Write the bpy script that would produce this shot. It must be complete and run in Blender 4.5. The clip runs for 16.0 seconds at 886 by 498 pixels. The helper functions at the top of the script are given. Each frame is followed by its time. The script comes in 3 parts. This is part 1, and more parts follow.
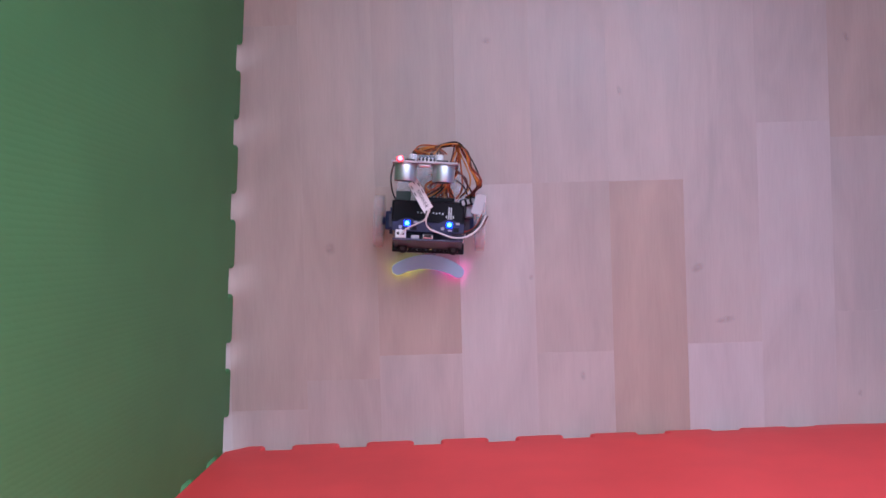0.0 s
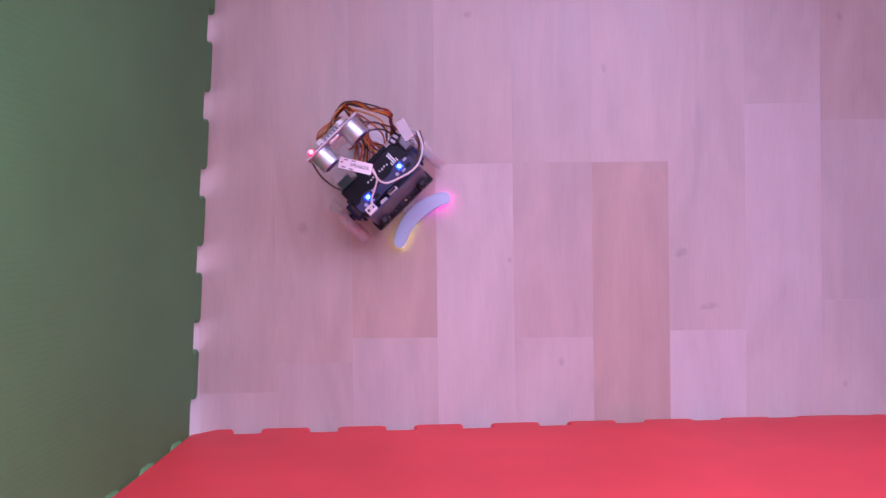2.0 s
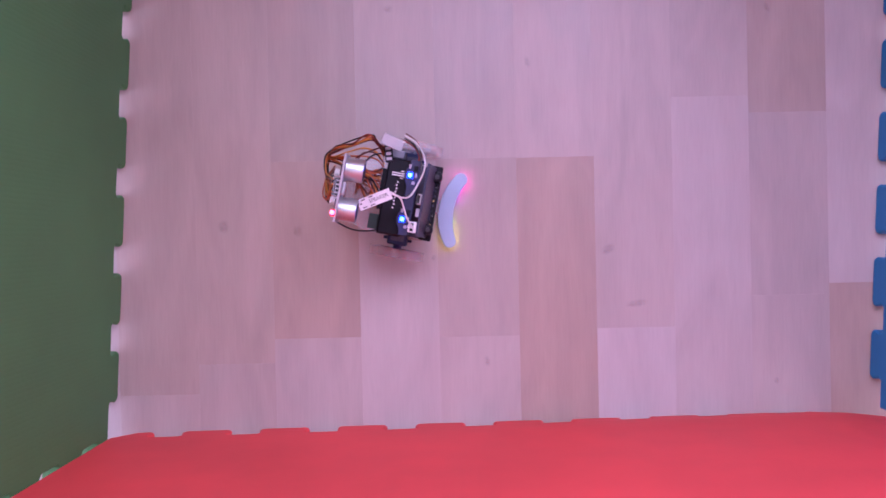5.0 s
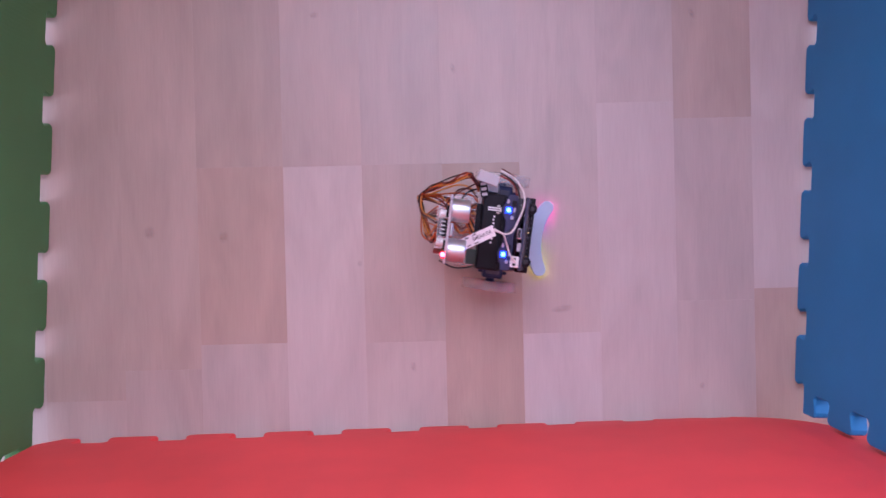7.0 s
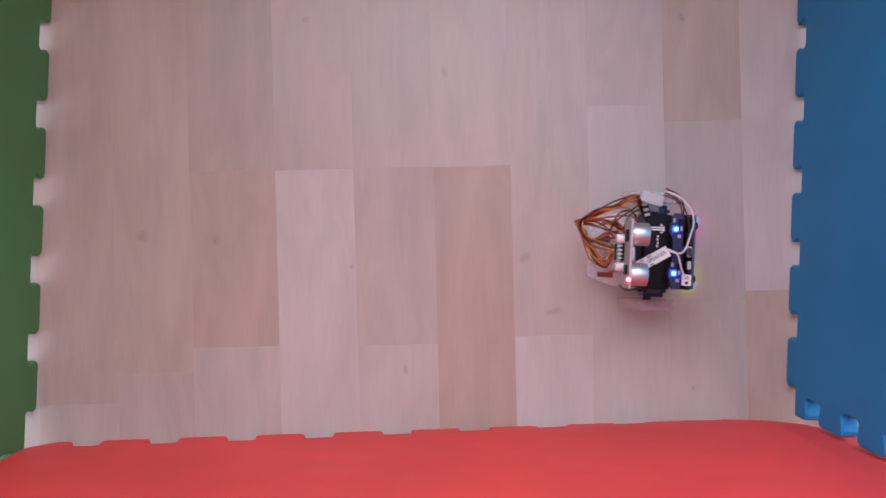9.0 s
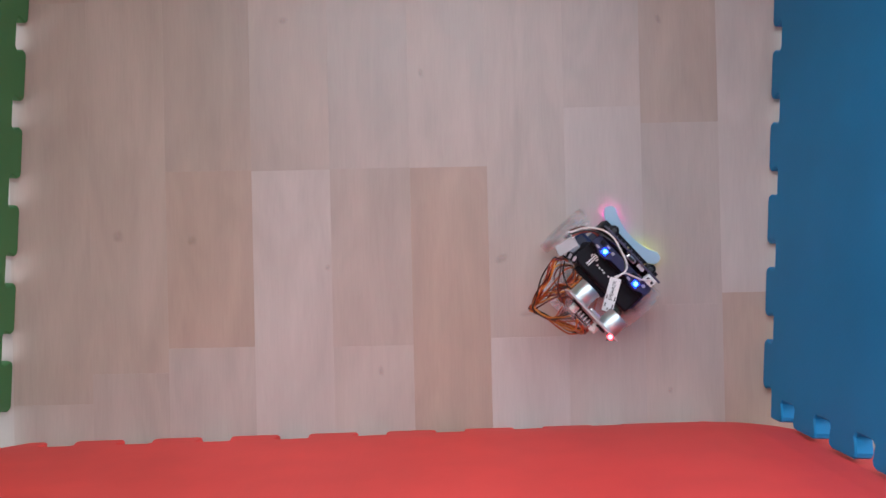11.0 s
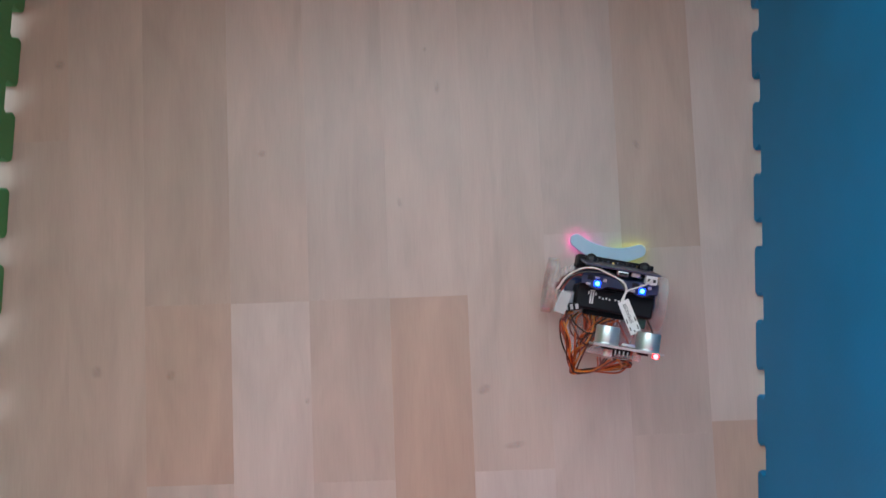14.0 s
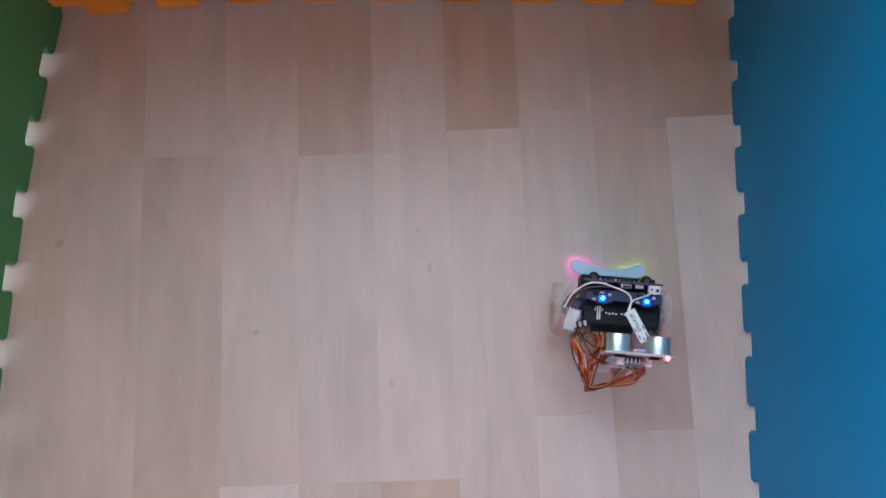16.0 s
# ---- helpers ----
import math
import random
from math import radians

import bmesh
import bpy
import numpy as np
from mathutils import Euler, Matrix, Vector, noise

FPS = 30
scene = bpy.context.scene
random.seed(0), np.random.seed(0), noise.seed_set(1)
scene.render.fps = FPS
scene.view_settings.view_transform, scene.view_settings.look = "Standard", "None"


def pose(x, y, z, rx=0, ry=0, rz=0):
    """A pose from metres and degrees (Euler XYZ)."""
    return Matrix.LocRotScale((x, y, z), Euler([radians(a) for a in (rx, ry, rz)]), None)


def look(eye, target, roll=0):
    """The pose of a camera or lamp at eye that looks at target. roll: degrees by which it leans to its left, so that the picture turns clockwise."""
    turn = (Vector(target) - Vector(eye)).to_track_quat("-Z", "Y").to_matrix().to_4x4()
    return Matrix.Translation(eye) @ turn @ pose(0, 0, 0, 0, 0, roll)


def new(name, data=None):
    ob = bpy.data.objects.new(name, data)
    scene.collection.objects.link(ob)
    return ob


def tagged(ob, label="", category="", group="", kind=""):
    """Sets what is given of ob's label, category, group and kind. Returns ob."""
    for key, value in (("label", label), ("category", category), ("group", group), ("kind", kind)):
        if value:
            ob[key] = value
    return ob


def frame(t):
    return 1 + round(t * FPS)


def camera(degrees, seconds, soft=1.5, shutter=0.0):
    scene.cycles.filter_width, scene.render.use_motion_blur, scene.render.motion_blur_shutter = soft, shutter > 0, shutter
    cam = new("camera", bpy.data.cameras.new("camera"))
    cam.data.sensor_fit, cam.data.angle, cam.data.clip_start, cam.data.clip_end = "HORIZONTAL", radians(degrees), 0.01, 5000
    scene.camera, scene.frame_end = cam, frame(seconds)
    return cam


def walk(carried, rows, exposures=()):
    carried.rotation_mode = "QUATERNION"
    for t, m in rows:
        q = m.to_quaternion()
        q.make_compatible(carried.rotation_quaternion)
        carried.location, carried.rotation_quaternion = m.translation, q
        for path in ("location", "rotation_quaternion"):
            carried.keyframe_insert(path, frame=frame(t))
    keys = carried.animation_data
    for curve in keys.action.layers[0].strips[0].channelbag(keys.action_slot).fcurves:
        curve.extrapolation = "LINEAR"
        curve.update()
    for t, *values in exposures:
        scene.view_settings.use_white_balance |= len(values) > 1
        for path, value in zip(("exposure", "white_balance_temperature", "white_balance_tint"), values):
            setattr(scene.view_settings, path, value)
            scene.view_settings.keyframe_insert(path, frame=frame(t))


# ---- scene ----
cam = camera(56.9, 16.0, soft=1.6, shutter=0.4)
PATH = [
    (0, 0.1774, 0.1729, 0.6932, 0.11, -0.01, 2.01),
    (0.5, 0.1774, 0.1652, 0.6954, -0.59, 0.02, 2.54),
    (1, 0.1828, 0.1749, 0.6958, -1.52, -0.06, 3.06),
    (1.5, 0.1886, 0.1665, 0.6844, -0.52, -0.02, 2.98),
    (2, 0.1957, 0.1689, 0.6726, -0.83, -0.13, 2.85),
    (2.5, 0.2023, 0.1714, 0.6684, -1.32, -0.06, 2.84),
    (3, 0.2029, 0.1745, 0.661, -1.52, -0.05, 2.99),
    (5.5, 0.2817, 0.1678, 0.663, -0.6, 0.08, 2.2),
    (6, 0.3013, 0.1826, 0.6645, -1.19, 0.37, 2.11),
    (6.5, 0.3125, 0.179, 0.6657, -0.91, 0.23, 2.03),
    (7, 0.3173, 0.1769, 0.6629, -0.81, -0.19, 2.29),
    (7.5, 0.3198, 0.1755, 0.6645, -0.37, 0.03, 2.01),
    (8, 0.3233, 0.1748, 0.6647, -0.29, -0.03, 2.03),
    (10.5, 0.3352, 0.1678, 0.6651, 0.25, -0.01, 2.47),
    (11, 0.3455, 0.168, 0.664, 0.33, -0.05, 2.36),
    (11.5, 0.3529, 0.1701, 0.6636, 0.55, -0.04, 2.02),
    (12, 0.3577, 0.1649, 0.6625, 1.03, -0.0, 2.35),
    (12.5, 0.3625, 0.1739, 0.6573, 0.99, -0.31, 1.72),
    (13, 0.3647, 0.1866, 0.6581, 2.12, 0.53, 1.19),
    (13.5, 0.3658, 0.1999, 0.6587, 3.3, 0.59, 1.64),
    (14, 0.3736, 0.2256, 0.6585, 4.52, 1.23, 1.43),
    (14.5, 0.3736, 0.2534, 0.656, 5.48, 1.13, 1.53),
    (15, 0.3801, 0.2748, 0.6661, 6.81, 1.32, 1.62),
    (15.5, 0.3774, 0.2929, 0.6686, 8.61, 1.47, 1.77),
    (16, 0.3801, 0.3006, 0.6718, 10.61, 1.36, 1.62),
]
EXPOSURE = [
    (0.0, -0.38, 5480, 33), (0.4, -0.28, 5600, 60), (1.0, -0.20, 5780, 78), (1.5, -0.18, 5720, 81), (2.5, -0.28, 5700, 73), (3.0, -0.30, 5640, 70), (5.5, -0.31, 5600, 67),
    (6.0, -0.34, 5880, 53), (6.5, -0.35, 5610, 53), (7.0, -0.36, 5780, 49), (8.0, -0.36, 5900, 30), (10.5, -0.36, 6200, 22), (11.0, -0.39, 5960, 10), (11.5, -0.42, 5890, 3), (12.5, -0.44, 6260, 1),
    (13.0, -0.46, 6420, 1), (13.5, -0.50, 6320, 0), (14.5, -0.42, 5600, 2), (15.0, -0.34, 5550, -1), (16.0, -0.12, 5400, 0),
]
walk(cam, [(t, pose(*row)) for t, *row in PATH], EXPOSURE)


# ---- world and lights ----
def make_world():
    world = bpy.data.worlds.new("daylight")
    scene.world = world
    world.use_nodes = True
    nt = world.node_tree
    sky = nt.nodes.new("ShaderNodeTexSky")
    sky.sky_type, sky.sun_disc = "NISHITA", False
    sky.sun_elevation, sky.sun_rotation = radians(40), radians(200)
    bg = nt.nodes["Background"]
    bg.inputs["Strength"].default_value = 0.1
    nt.links.new(sky.outputs[0], bg.inputs["Color"])


make_world()


def area_lamp(name, eye, target, sx, sy, watts, colour):
    data = bpy.data.lights.new(name, "AREA")
    data.shape, data.size, data.size_y, data.energy, data.color = "RECTANGLE", sx, sy, watts, colour
    ob = new(name, data)
    ob.matrix_world = look(eye, target)
    return ob


# daylight through the wide window above the orange mat
area_lamp("window_light", (0.3, 0.735, 1.38), (0.3, -1.0, 1.38), 2.7, 1.5, 94, (0.97, 0.98, 1.0))
# and through the window in the wall beyond the green mat
area_lamp("side_window_light", (-1.685, -0.35, 1.35), (0.0, -0.35, 1.35), 1.3, 1.5, 30, (0.97, 0.98, 1.0))


# ---- materials ----
def material(name):
    m = bpy.data.materials.new(name)
    m.use_nodes = True
    return m, m.node_tree, m.node_tree.nodes["Principled BSDF"]


def node(nt, kind, **inputs):
    n = nt.nodes.new(kind)
    for key, value in inputs.items():
        n.inputs[key.replace("_", " ")].default_value = value
    return n


def plain(name, colour, rough=0.5, metal=0.0, shine=0.5, grain=0.0, scale=900.0, bump=0.0, coat=0.0, trans=0.0, alpha=1.0, glow=None, power=0.0):
    """A surface with fine mottling and relief."""
    m, nt, b = material(name)
    b.inputs["Roughness"].default_value = rough
    b.inputs["Metallic"].default_value = metal
    b.inputs["Specular IOR Level"].default_value = shine
    b.inputs["Base Color"].default_value = (*colour, 1)
    b.inputs["Coat Weight"].default_value = coat
    b.inputs["Transmission Weight"].default_value = trans
    b.inputs["Alpha"].default_value = alpha
    if glow:
        b.inputs["Emission Color"].default_value = (*glow, 1)
        b.inputs["Emission Strength"].default_value = power
    if grain or bump:
        co = nt.nodes.new("ShaderNodeTexCoord")
        n = node(nt, "ShaderNodeTexNoise", Scale=scale, Detail=3.0)
        nt.links.new(co.outputs["Object"], n.inputs["Vector"])
        big = node(nt, "ShaderNodeTexNoise", Scale=scale / 14, Detail=2.0)
        nt.links.new(co.outputs["Object"], big.inputs["Vector"])
        if grain:
            add = nt.nodes.new("ShaderNodeMath")
            add.operation = "ADD"
            nt.links.new(n.outputs[0], add.inputs[0])
            nt.links.new(big.outputs[0], add.inputs[1])
            ramp = nt.nodes.new("ShaderNodeMapRange")
            ramp.inputs["From Min"].default_value, ramp.inputs["From Max"].default_value = 0.6, 1.4
            ramp.inputs["To Min"].default_value, ramp.inputs["To Max"].default_value = 1 - grain, 1 + grain
            nt.links.new(add.outputs[0], ramp.inputs["Value"])
            mul = nt.nodes.new("ShaderNodeVectorMath")
            mul.operation = "SCALE"
            mul.inputs[0].default_value = colour
            nt.links.new(ramp.outputs[0], mul.inputs["Scale"])
            nt.links.new(mul.outputs[0], b.inputs["Base Color"])
        if bump:
            bn = node(nt, "ShaderNodeBump", Strength=bump, Distance=0.0006)
            nt.links.new(n.outputs[0], bn.inputs["Height"])
            nt.links.new(bn.outputs[0], b.inputs["Normal"])
    return m


def wood(name, colour, rough=0.36):
    """Whitewashed beech laminate: long grain, short dark pores, soft clouding."""
    m, nt, b = material(name)
    co = nt.nodes.new("ShaderNodeTexCoord")
    info = nt.nodes.new("ShaderNodeObjectInfo")
    shift = node(nt, "ShaderNodeVectorMath")
    shift.operation = "MULTIPLY_ADD"
    shift.inputs[1].default_value = (1, 1, 1)
    spread = node(nt, "ShaderNodeCombineXYZ")
    k = nt.nodes.new("ShaderNodeMath")
    k.operation, k.inputs[1].default_value = "MULTIPLY", 37.0
    nt.links.new(info.outputs["Random"], k.inputs[0])
    nt.links.new(k.outputs[0], spread.inputs[0])
    nt.links.new(k.outputs[0], spread.inputs[1])
    nt.links.new(co.outputs["Object"], shift.inputs[0])
    nt.links.new(spread.outputs[0], shift.inputs[2])

    def streak(sx, sy, detail, distortion=0.0):
        mp = nt.nodes.new("ShaderNodeMapping")
        mp.inputs["Scale"].default_value = (sx, sy, 1)
        nt.links.new(shift.outputs[0], mp.inputs["Vector"])
        n = node(nt, "ShaderNodeTexNoise", Scale=1.0, Detail=detail, Distortion=distortion)
        nt.links.new(mp.outputs[0], n.inputs["Vector"])
        return n

    grain, pores, cloud = streak(130, 6, 4, 0.4), streak(900, 45, 2), streak(26, 7, 3, 1.0)

    def scaled(n, lo, hi, fmin, fmax):
        r = nt.nodes.new("ShaderNodeMapRange")
        r.inputs["From Min"].default_value, r.inputs["From Max"].default_value = fmin, fmax
        r.inputs["To Min"].default_value, r.inputs["To Max"].default_value = lo, hi
        nt.links.new(n.outputs[0], r.inputs["Value"])
        return r

    f1, f2, f3 = scaled(grain, 0.976, 1.022, 0.3, 0.7), scaled(pores, 0.97, 1.02, 0.3, 0.6), scaled(cloud, 0.91, 1.08, 0.3, 0.7)
    one = scaled(info, 0.955, 1.045, 0.0, 1.0)
    nt.links.new(info.outputs["Random"], one.inputs["Value"])
    last = None
    for f in (f1, f2, f3, one):
        if last is None:
            last = f.outputs[0]
            continue
        mul = nt.nodes.new("ShaderNodeMath")
        mul.operation = "MULTIPLY"
        nt.links.new(last, mul.inputs[0])
        nt.links.new(f.outputs[0], mul.inputs[1])
        last = mul.outputs[0]
    sc = nt.nodes.new("ShaderNodeVectorMath")
    sc.operation = "SCALE"
    sc.inputs[0].default_value = colour
    nt.links.new(last, sc.inputs["Scale"])
    # small knots with a darker heart
    vor = node(nt, "ShaderNodeTexVoronoi", Scale=9.0, Randomness=1.0)
    mp = nt.nodes.new("ShaderNodeMapping")
    mp.inputs["Scale"].default_value = (1.0, 0.6, 1)
    nt.links.new(shift.outputs[0], mp.inputs["Vector"])
    nt.links.new(mp.outputs[0], vor.inputs["Vector"])
    knot = scaled(vor, 0.22, 0.0, 0.0, 0.05)
    mix = nt.nodes.new("ShaderNodeMix")
    mix.data_type = "RGBA"
    mix.inputs[7].default_value = (colour[0] * 0.62, colour[1] * 0.55, colour[2] * 0.52, 1)
    nt.links.new(knot.outputs[0], mix.inputs[0])
    nt.links.new(sc.outputs[0], mix.inputs[6])
    nt.links.new(mix.outputs[2], b.inputs["Base Color"])
    r = scaled(cloud, rough - 0.05, rough + 0.08, 0.3, 0.7)
    nt.links.new(r.outputs[0], b.inputs["Roughness"])
    bn = node(nt, "ShaderNodeBump", Strength=0.12, Distance=0.0004)
    nt.links.new(pores.outputs[0], bn.inputs["Height"])
    nt.links.new(bn.outputs[0], b.inputs["Normal"])
    return m


def foam(name, colour, rough=0.62, emboss=0.16):
    """EVA foam with a fine woven emboss."""
    m, nt, b = material(name)
    co = nt.nodes.new("ShaderNodeTexCoord")
    waves = []
    for turn in (40, -40):
        mp = nt.nodes.new("ShaderNodeMapping")
        mp.inputs["Rotation"].default_value = (0, 0, radians(turn))
        nt.links.new(co.outputs["Object"], mp.inputs["Vector"])
        w = node(nt, "ShaderNodeTexWave", Scale=75.0, Distortion=1.2, Detail=1.0)
        w.inputs["Detail Scale"].default_value = 3.0
        nt.links.new(mp.outputs[0], w.inputs["Vector"])
        waves.append(w)
    mx = nt.nodes.new("ShaderNodeMath")
    mx.operation = "MAXIMUM"
    nt.links.new(waves[0].outputs["Fac"], mx.inputs[0])
    nt.links.new(waves[1].outputs["Fac"], mx.inputs[1])
    bn = node(nt, "ShaderNodeBump", Strength=emboss, Distance=0.0005)
    nt.links.new(mx.outputs[0], bn.inputs["Height"])
    nt.links.new(bn.outputs[0], b.inputs["Normal"])
    n = node(nt, "ShaderNodeTexNoise", Scale=9.0, Detail=4.0)
    nt.links.new(co.outputs["Object"], n.inputs["Vector"])
    r = nt.nodes.new("ShaderNodeMapRange")
    r.inputs["From Min"].default_value, r.inputs["From Max"].default_value = 0.3, 0.7
    r.inputs["To Min"].default_value, r.inputs["To Max"].default_value = 0.9, 1.08
    nt.links.new(n.outputs[0], r.inputs["Value"])
    sc = nt.nodes.new("ShaderNodeVectorMath")
    sc.operation = "SCALE"
    sc.inputs[0].default_value = colour
    nt.links.new(r.outputs[0], sc.inputs["Scale"])
    nt.links.new(sc.outputs[0], b.inputs["Base Color"])
    b.inputs["Roughness"].default_value = rough
    return m


WOODS = {
    "pale": wood("wood_pale", (0.487, 0.435, 0.401)),
    "light": wood("wood_light", (0.453, 0.395, 0.355)),
    "mid": wood("wood_mid", (0.429, 0.362, 0.317)),
    "tan": wood("wood_tan", (0.419, 0.341, 0.287)),
    "brown": wood("wood_brown", (0.414, 0.321, 0.262)),
    "white": wood("wood_white", (0.512, 0.468, 0.442)),
}
def knot_material():
    """A dark knot that fades out into the wood round it."""
    m, nt, b = material("wood_knot")
    b.inputs["Base Color"].default_value = (0.31, 0.21, 0.16, 1)
    b.inputs["Roughness"].default_value = 0.4
    co = nt.nodes.new("ShaderNodeTexCoord")
    off = nt.nodes.new("ShaderNodeVectorMath")
    off.operation, off.inputs[1].default_value = "SUBTRACT", (0.5, 0.5, 0.0)
    flat = nt.nodes.new("ShaderNodeVectorMath")
    flat.operation, flat.inputs[1].default_value = "MULTIPLY", (1, 1, 0)
    far = nt.nodes.new("ShaderNodeVectorMath")
    far.operation = "LENGTH"
    n = node(nt, "ShaderNodeTexNoise", Scale=3.0, Detail=2.0)
    r = nt.nodes.new("ShaderNodeMapRange")
    r.interpolation_type = "SMOOTHSTEP"
    r.inputs["From Min"].default_value, r.inputs["From Max"].default_value = 0.05, 0.48
    r.inputs["To Min"].default_value, r.inputs["To Max"].default_value = 0.42, 0.0
    mul = nt.nodes.new("ShaderNodeMath")
    mul.operation = "MULTIPLY"
    nt.links.new(co.outputs["Generated"], off.inputs[0])
    nt.links.new(co.outputs["Generated"], n.inputs["Vector"])
    nt.links.new(off.outputs[0], flat.inputs[0])
    nt.links.new(flat.outputs[0], far.inputs[0])
    nt.links.new(far.outputs["Value"], r.inputs["Value"])
    nt.links.new(r.outputs[0], mul.inputs[0])
    nt.links.new(n.outputs[0], mul.inputs[1])
    nt.links.new(mul.outputs[0], b.inputs["Alpha"])
    return m


KNOT = knot_material()
FOAM_GREEN = foam("foam_green", (0.066, 0.255, 0.08))
FOAM_RED = foam("foam_red", (0.90, 0.075, 0.066), emboss=0.05)
FOAM_BLUE = foam("foam_blue", (0.004, 0.225, 0.52), emboss=0.06)
FOAM_ORANGE = foam("foam_orange", (0.78, 0.40, 0.03))
PLASTER = plain("white_plaster", (0.54, 0.525, 0.50), 0.9, grain=0.04, scale=60, bump=0.2)
WHITE_PAINT = plain("white_paint", (0.8, 0.8, 0.79), 0.4, grain=0.02, scale=40)
GLASS = plain("window_glass", (1, 1, 1), 0.02, trans=1.0)
BLACK_PLASTIC = plain("black_plastic", (0.005, 0.005, 0.009), 0.5, shine=0.2, grain=0.2, bump=0.15)
PCB_BLACK = plain("black_circuit_board", (0.006, 0.007, 0.018), 0.5, shine=0.25, grain=0.25, scale=500, bump=0.1)
PCB_GREY = plain("grey_circuit_board", (0.045, 0.048, 0.09), 0.38, shine=0.5, grain=0.25, scale=500, bump=0.1)
PCB_PALE = plain("pale_circuit_board", (0.42, 0.40, 0.42), 0.4, grain=0.12, scale=500, bump=0.1)
NAVY = plain("navy_plastic", (0.008, 0.02, 0.085), 0.4, shine=0.3, grain=0.2, bump=0.1)
ALUMINIUM = plain("satin_aluminium", (0.54, 0.62, 0.63), 0.4, metal=0.9, grain=0.05, scale=700, bump=0.05)
LAMP_BOARD = plain("blue_circuit_board", (0.010, 0.013, 0.06), 0.5, grain=0.2, scale=500)
STEEL = plain("tinned_steel", (0.6, 0.6, 0.6), 0.3, metal=1.0, grain=0.05)
GOLD = plain("gold_contacts", (0.7, 0.5, 0.2), 0.3, metal=1.0, grain=0.05)
MESH_DARK = plain("dark_wire_mesh", (0.06, 0.06, 0.065), 0.5, metal=0.6, grain=0.3, scale=1500, bump=0.4)
CLEAR_PLASTIC = plain("milky_clear_plastic", (0.66, 0.66, 0.68), 0.25, shine=0.6, grain=0.05, alpha=0.45)
WHITE_PLASTIC = plain("white_plastic", (0.74, 0.74, 0.73), 0.4, grain=0.03)
PAPER = plain("white_paper", (0.78, 0.77, 0.76), 0.8, grain=0.03)
INK = plain("black_ink", (0.02, 0.02, 0.02), 0.7)
PRINT = plain("white_print", (0.75, 0.75, 0.75), 0.6)
ACRYLIC = plain("frosted_acrylic", (0.80, 0.82, 0.88), 0.35, grain=0.02, alpha=0.26)
# blue light of the leds beneath, put into the colour and a weak emission
SMILE = plain("led_tinted_acrylic", (0.38, 0.53, 0.67), 0.35, grain=0.03, glow=(0.2, 0.48, 0.72), power=0.08)
TYRE = plain("pale_silicone_tyre", (0.80, 0.73, 0.72), 0.6, shine=0.2, grain=0.05, alpha=0.2)
HUB = plain("frosted_hub", (0.80, 0.74, 0.75), 0.5, shine=0.2, grain=0.03, alpha=0.09)
BLUE_LED = plain("blue_led", (0.3, 0.5, 1.0), 0.3, glow=(0.03, 0.10, 1.0), power=30)
# emission added to the lens for the halo of light round the led
BLUE_LENS_HALO = plain("blue_led_lens_halo", (0.05, 0.08, 0.6), 0.3, glow=(0.01, 0.07, 1.0), power=5)
RED_LED = plain("red_led", (1.0, 0.4, 0.4), 0.3, glow=(1.0, 0.045, 0.06), power=22)
RED_LENS = plain("red_led_lens", (0.7, 0.05, 0.05), 0.3, glow=(1.0, 0.01, 0.02), power=4)
PINK_LED = plain("pink_led", (0.9, 0.3, 0.6), 0.4, glow=(1.0, 0.05, 0.40), power=30)
YELLOW_LED = plain("yellow_led", (0.9, 0.8, 0.2), 0.4, glow=(0.66, 0.74, 0.05), power=22)
GREEN_LED = plain("green_led", (0.3, 0.8, 0.2), 0.4, glow=(0.35, 0.8, 0.08), power=14)
VIOLET_LED = plain("violet_led", (0.5, 0.2, 0.9), 0.4, glow=(0.5, 0.12, 0.9), power=14)
WIRES = {
    "orange": plain("orange_wire", (0.46, 0.095, 0.016), 0.42, grain=0.1),
    "brown": plain("brown_wire", (0.10, 0.022, 0.013), 0.42, grain=0.1),
    "red": plain("red_brown_wire", (0.24, 0.035, 0.02), 0.42, grain=0.1),
    "yellow": plain("yellow_wire", (0.58, 0.22, 0.03), 0.42, grain=0.1),
    "black": plain("black_wire", (0.015, 0.012, 0.012), 0.42, grain=0.1),
    "white": plain("white_wire", (0.68, 0.66, 0.63), 0.45, grain=0.05),
}


# ---- mesh helpers ----
def mesh_of(name, bm, mat, smooth=False):
    bmesh.ops.recalc_face_normals(bm, faces=bm.faces[:])
    me = bpy.data.meshes.new(name)
    bm.to_mesh(me)
    bm.free()
    me.materials.append(mat)
    if smooth:
        for p in me.polygons:
            p.use_smooth = True
        me.set_sharp_from_angle(angle=radians(40))
    return me


def part(name, bm, mat, parent=None, label="", smooth=False, m=None):
    ob = new(name, mesh_of(name, bm, mat, smooth))
    ob.parent = parent
    if m is not None:
        ob.matrix_basis = m
    return tagged(ob, label)


def box(sx, sy, sz, at=(0, 0, 0), bevel=0.0, turn=None, bm=None):
    """A bevelled box of that size centred on at."""
    own = bmesh.new()
    bmesh.ops.create_cube(own, size=1)
    bmesh.ops.scale(own, vec=(sx, sy, sz), verts=own.verts)
    if bevel:
        bmesh.ops.bevel(own, geom=own.edges[:], offset=bevel, segments=2, affect="EDGES", profile=0.5)
    if turn is not None:
        bmesh.ops.transform(own, matrix=turn, verts=own.verts)
    bmesh.ops.translate(own, vec=at, verts=own.verts)
    return joined(own, bm)


def joined(own, bm):
    if bm is None:
        return own
    me = bpy.data.meshes.new("scratch")
    own.to_mesh(me)
    own.free()
    bm.from_mesh(me)
    bpy.data.meshes.remove(me)
    return bm


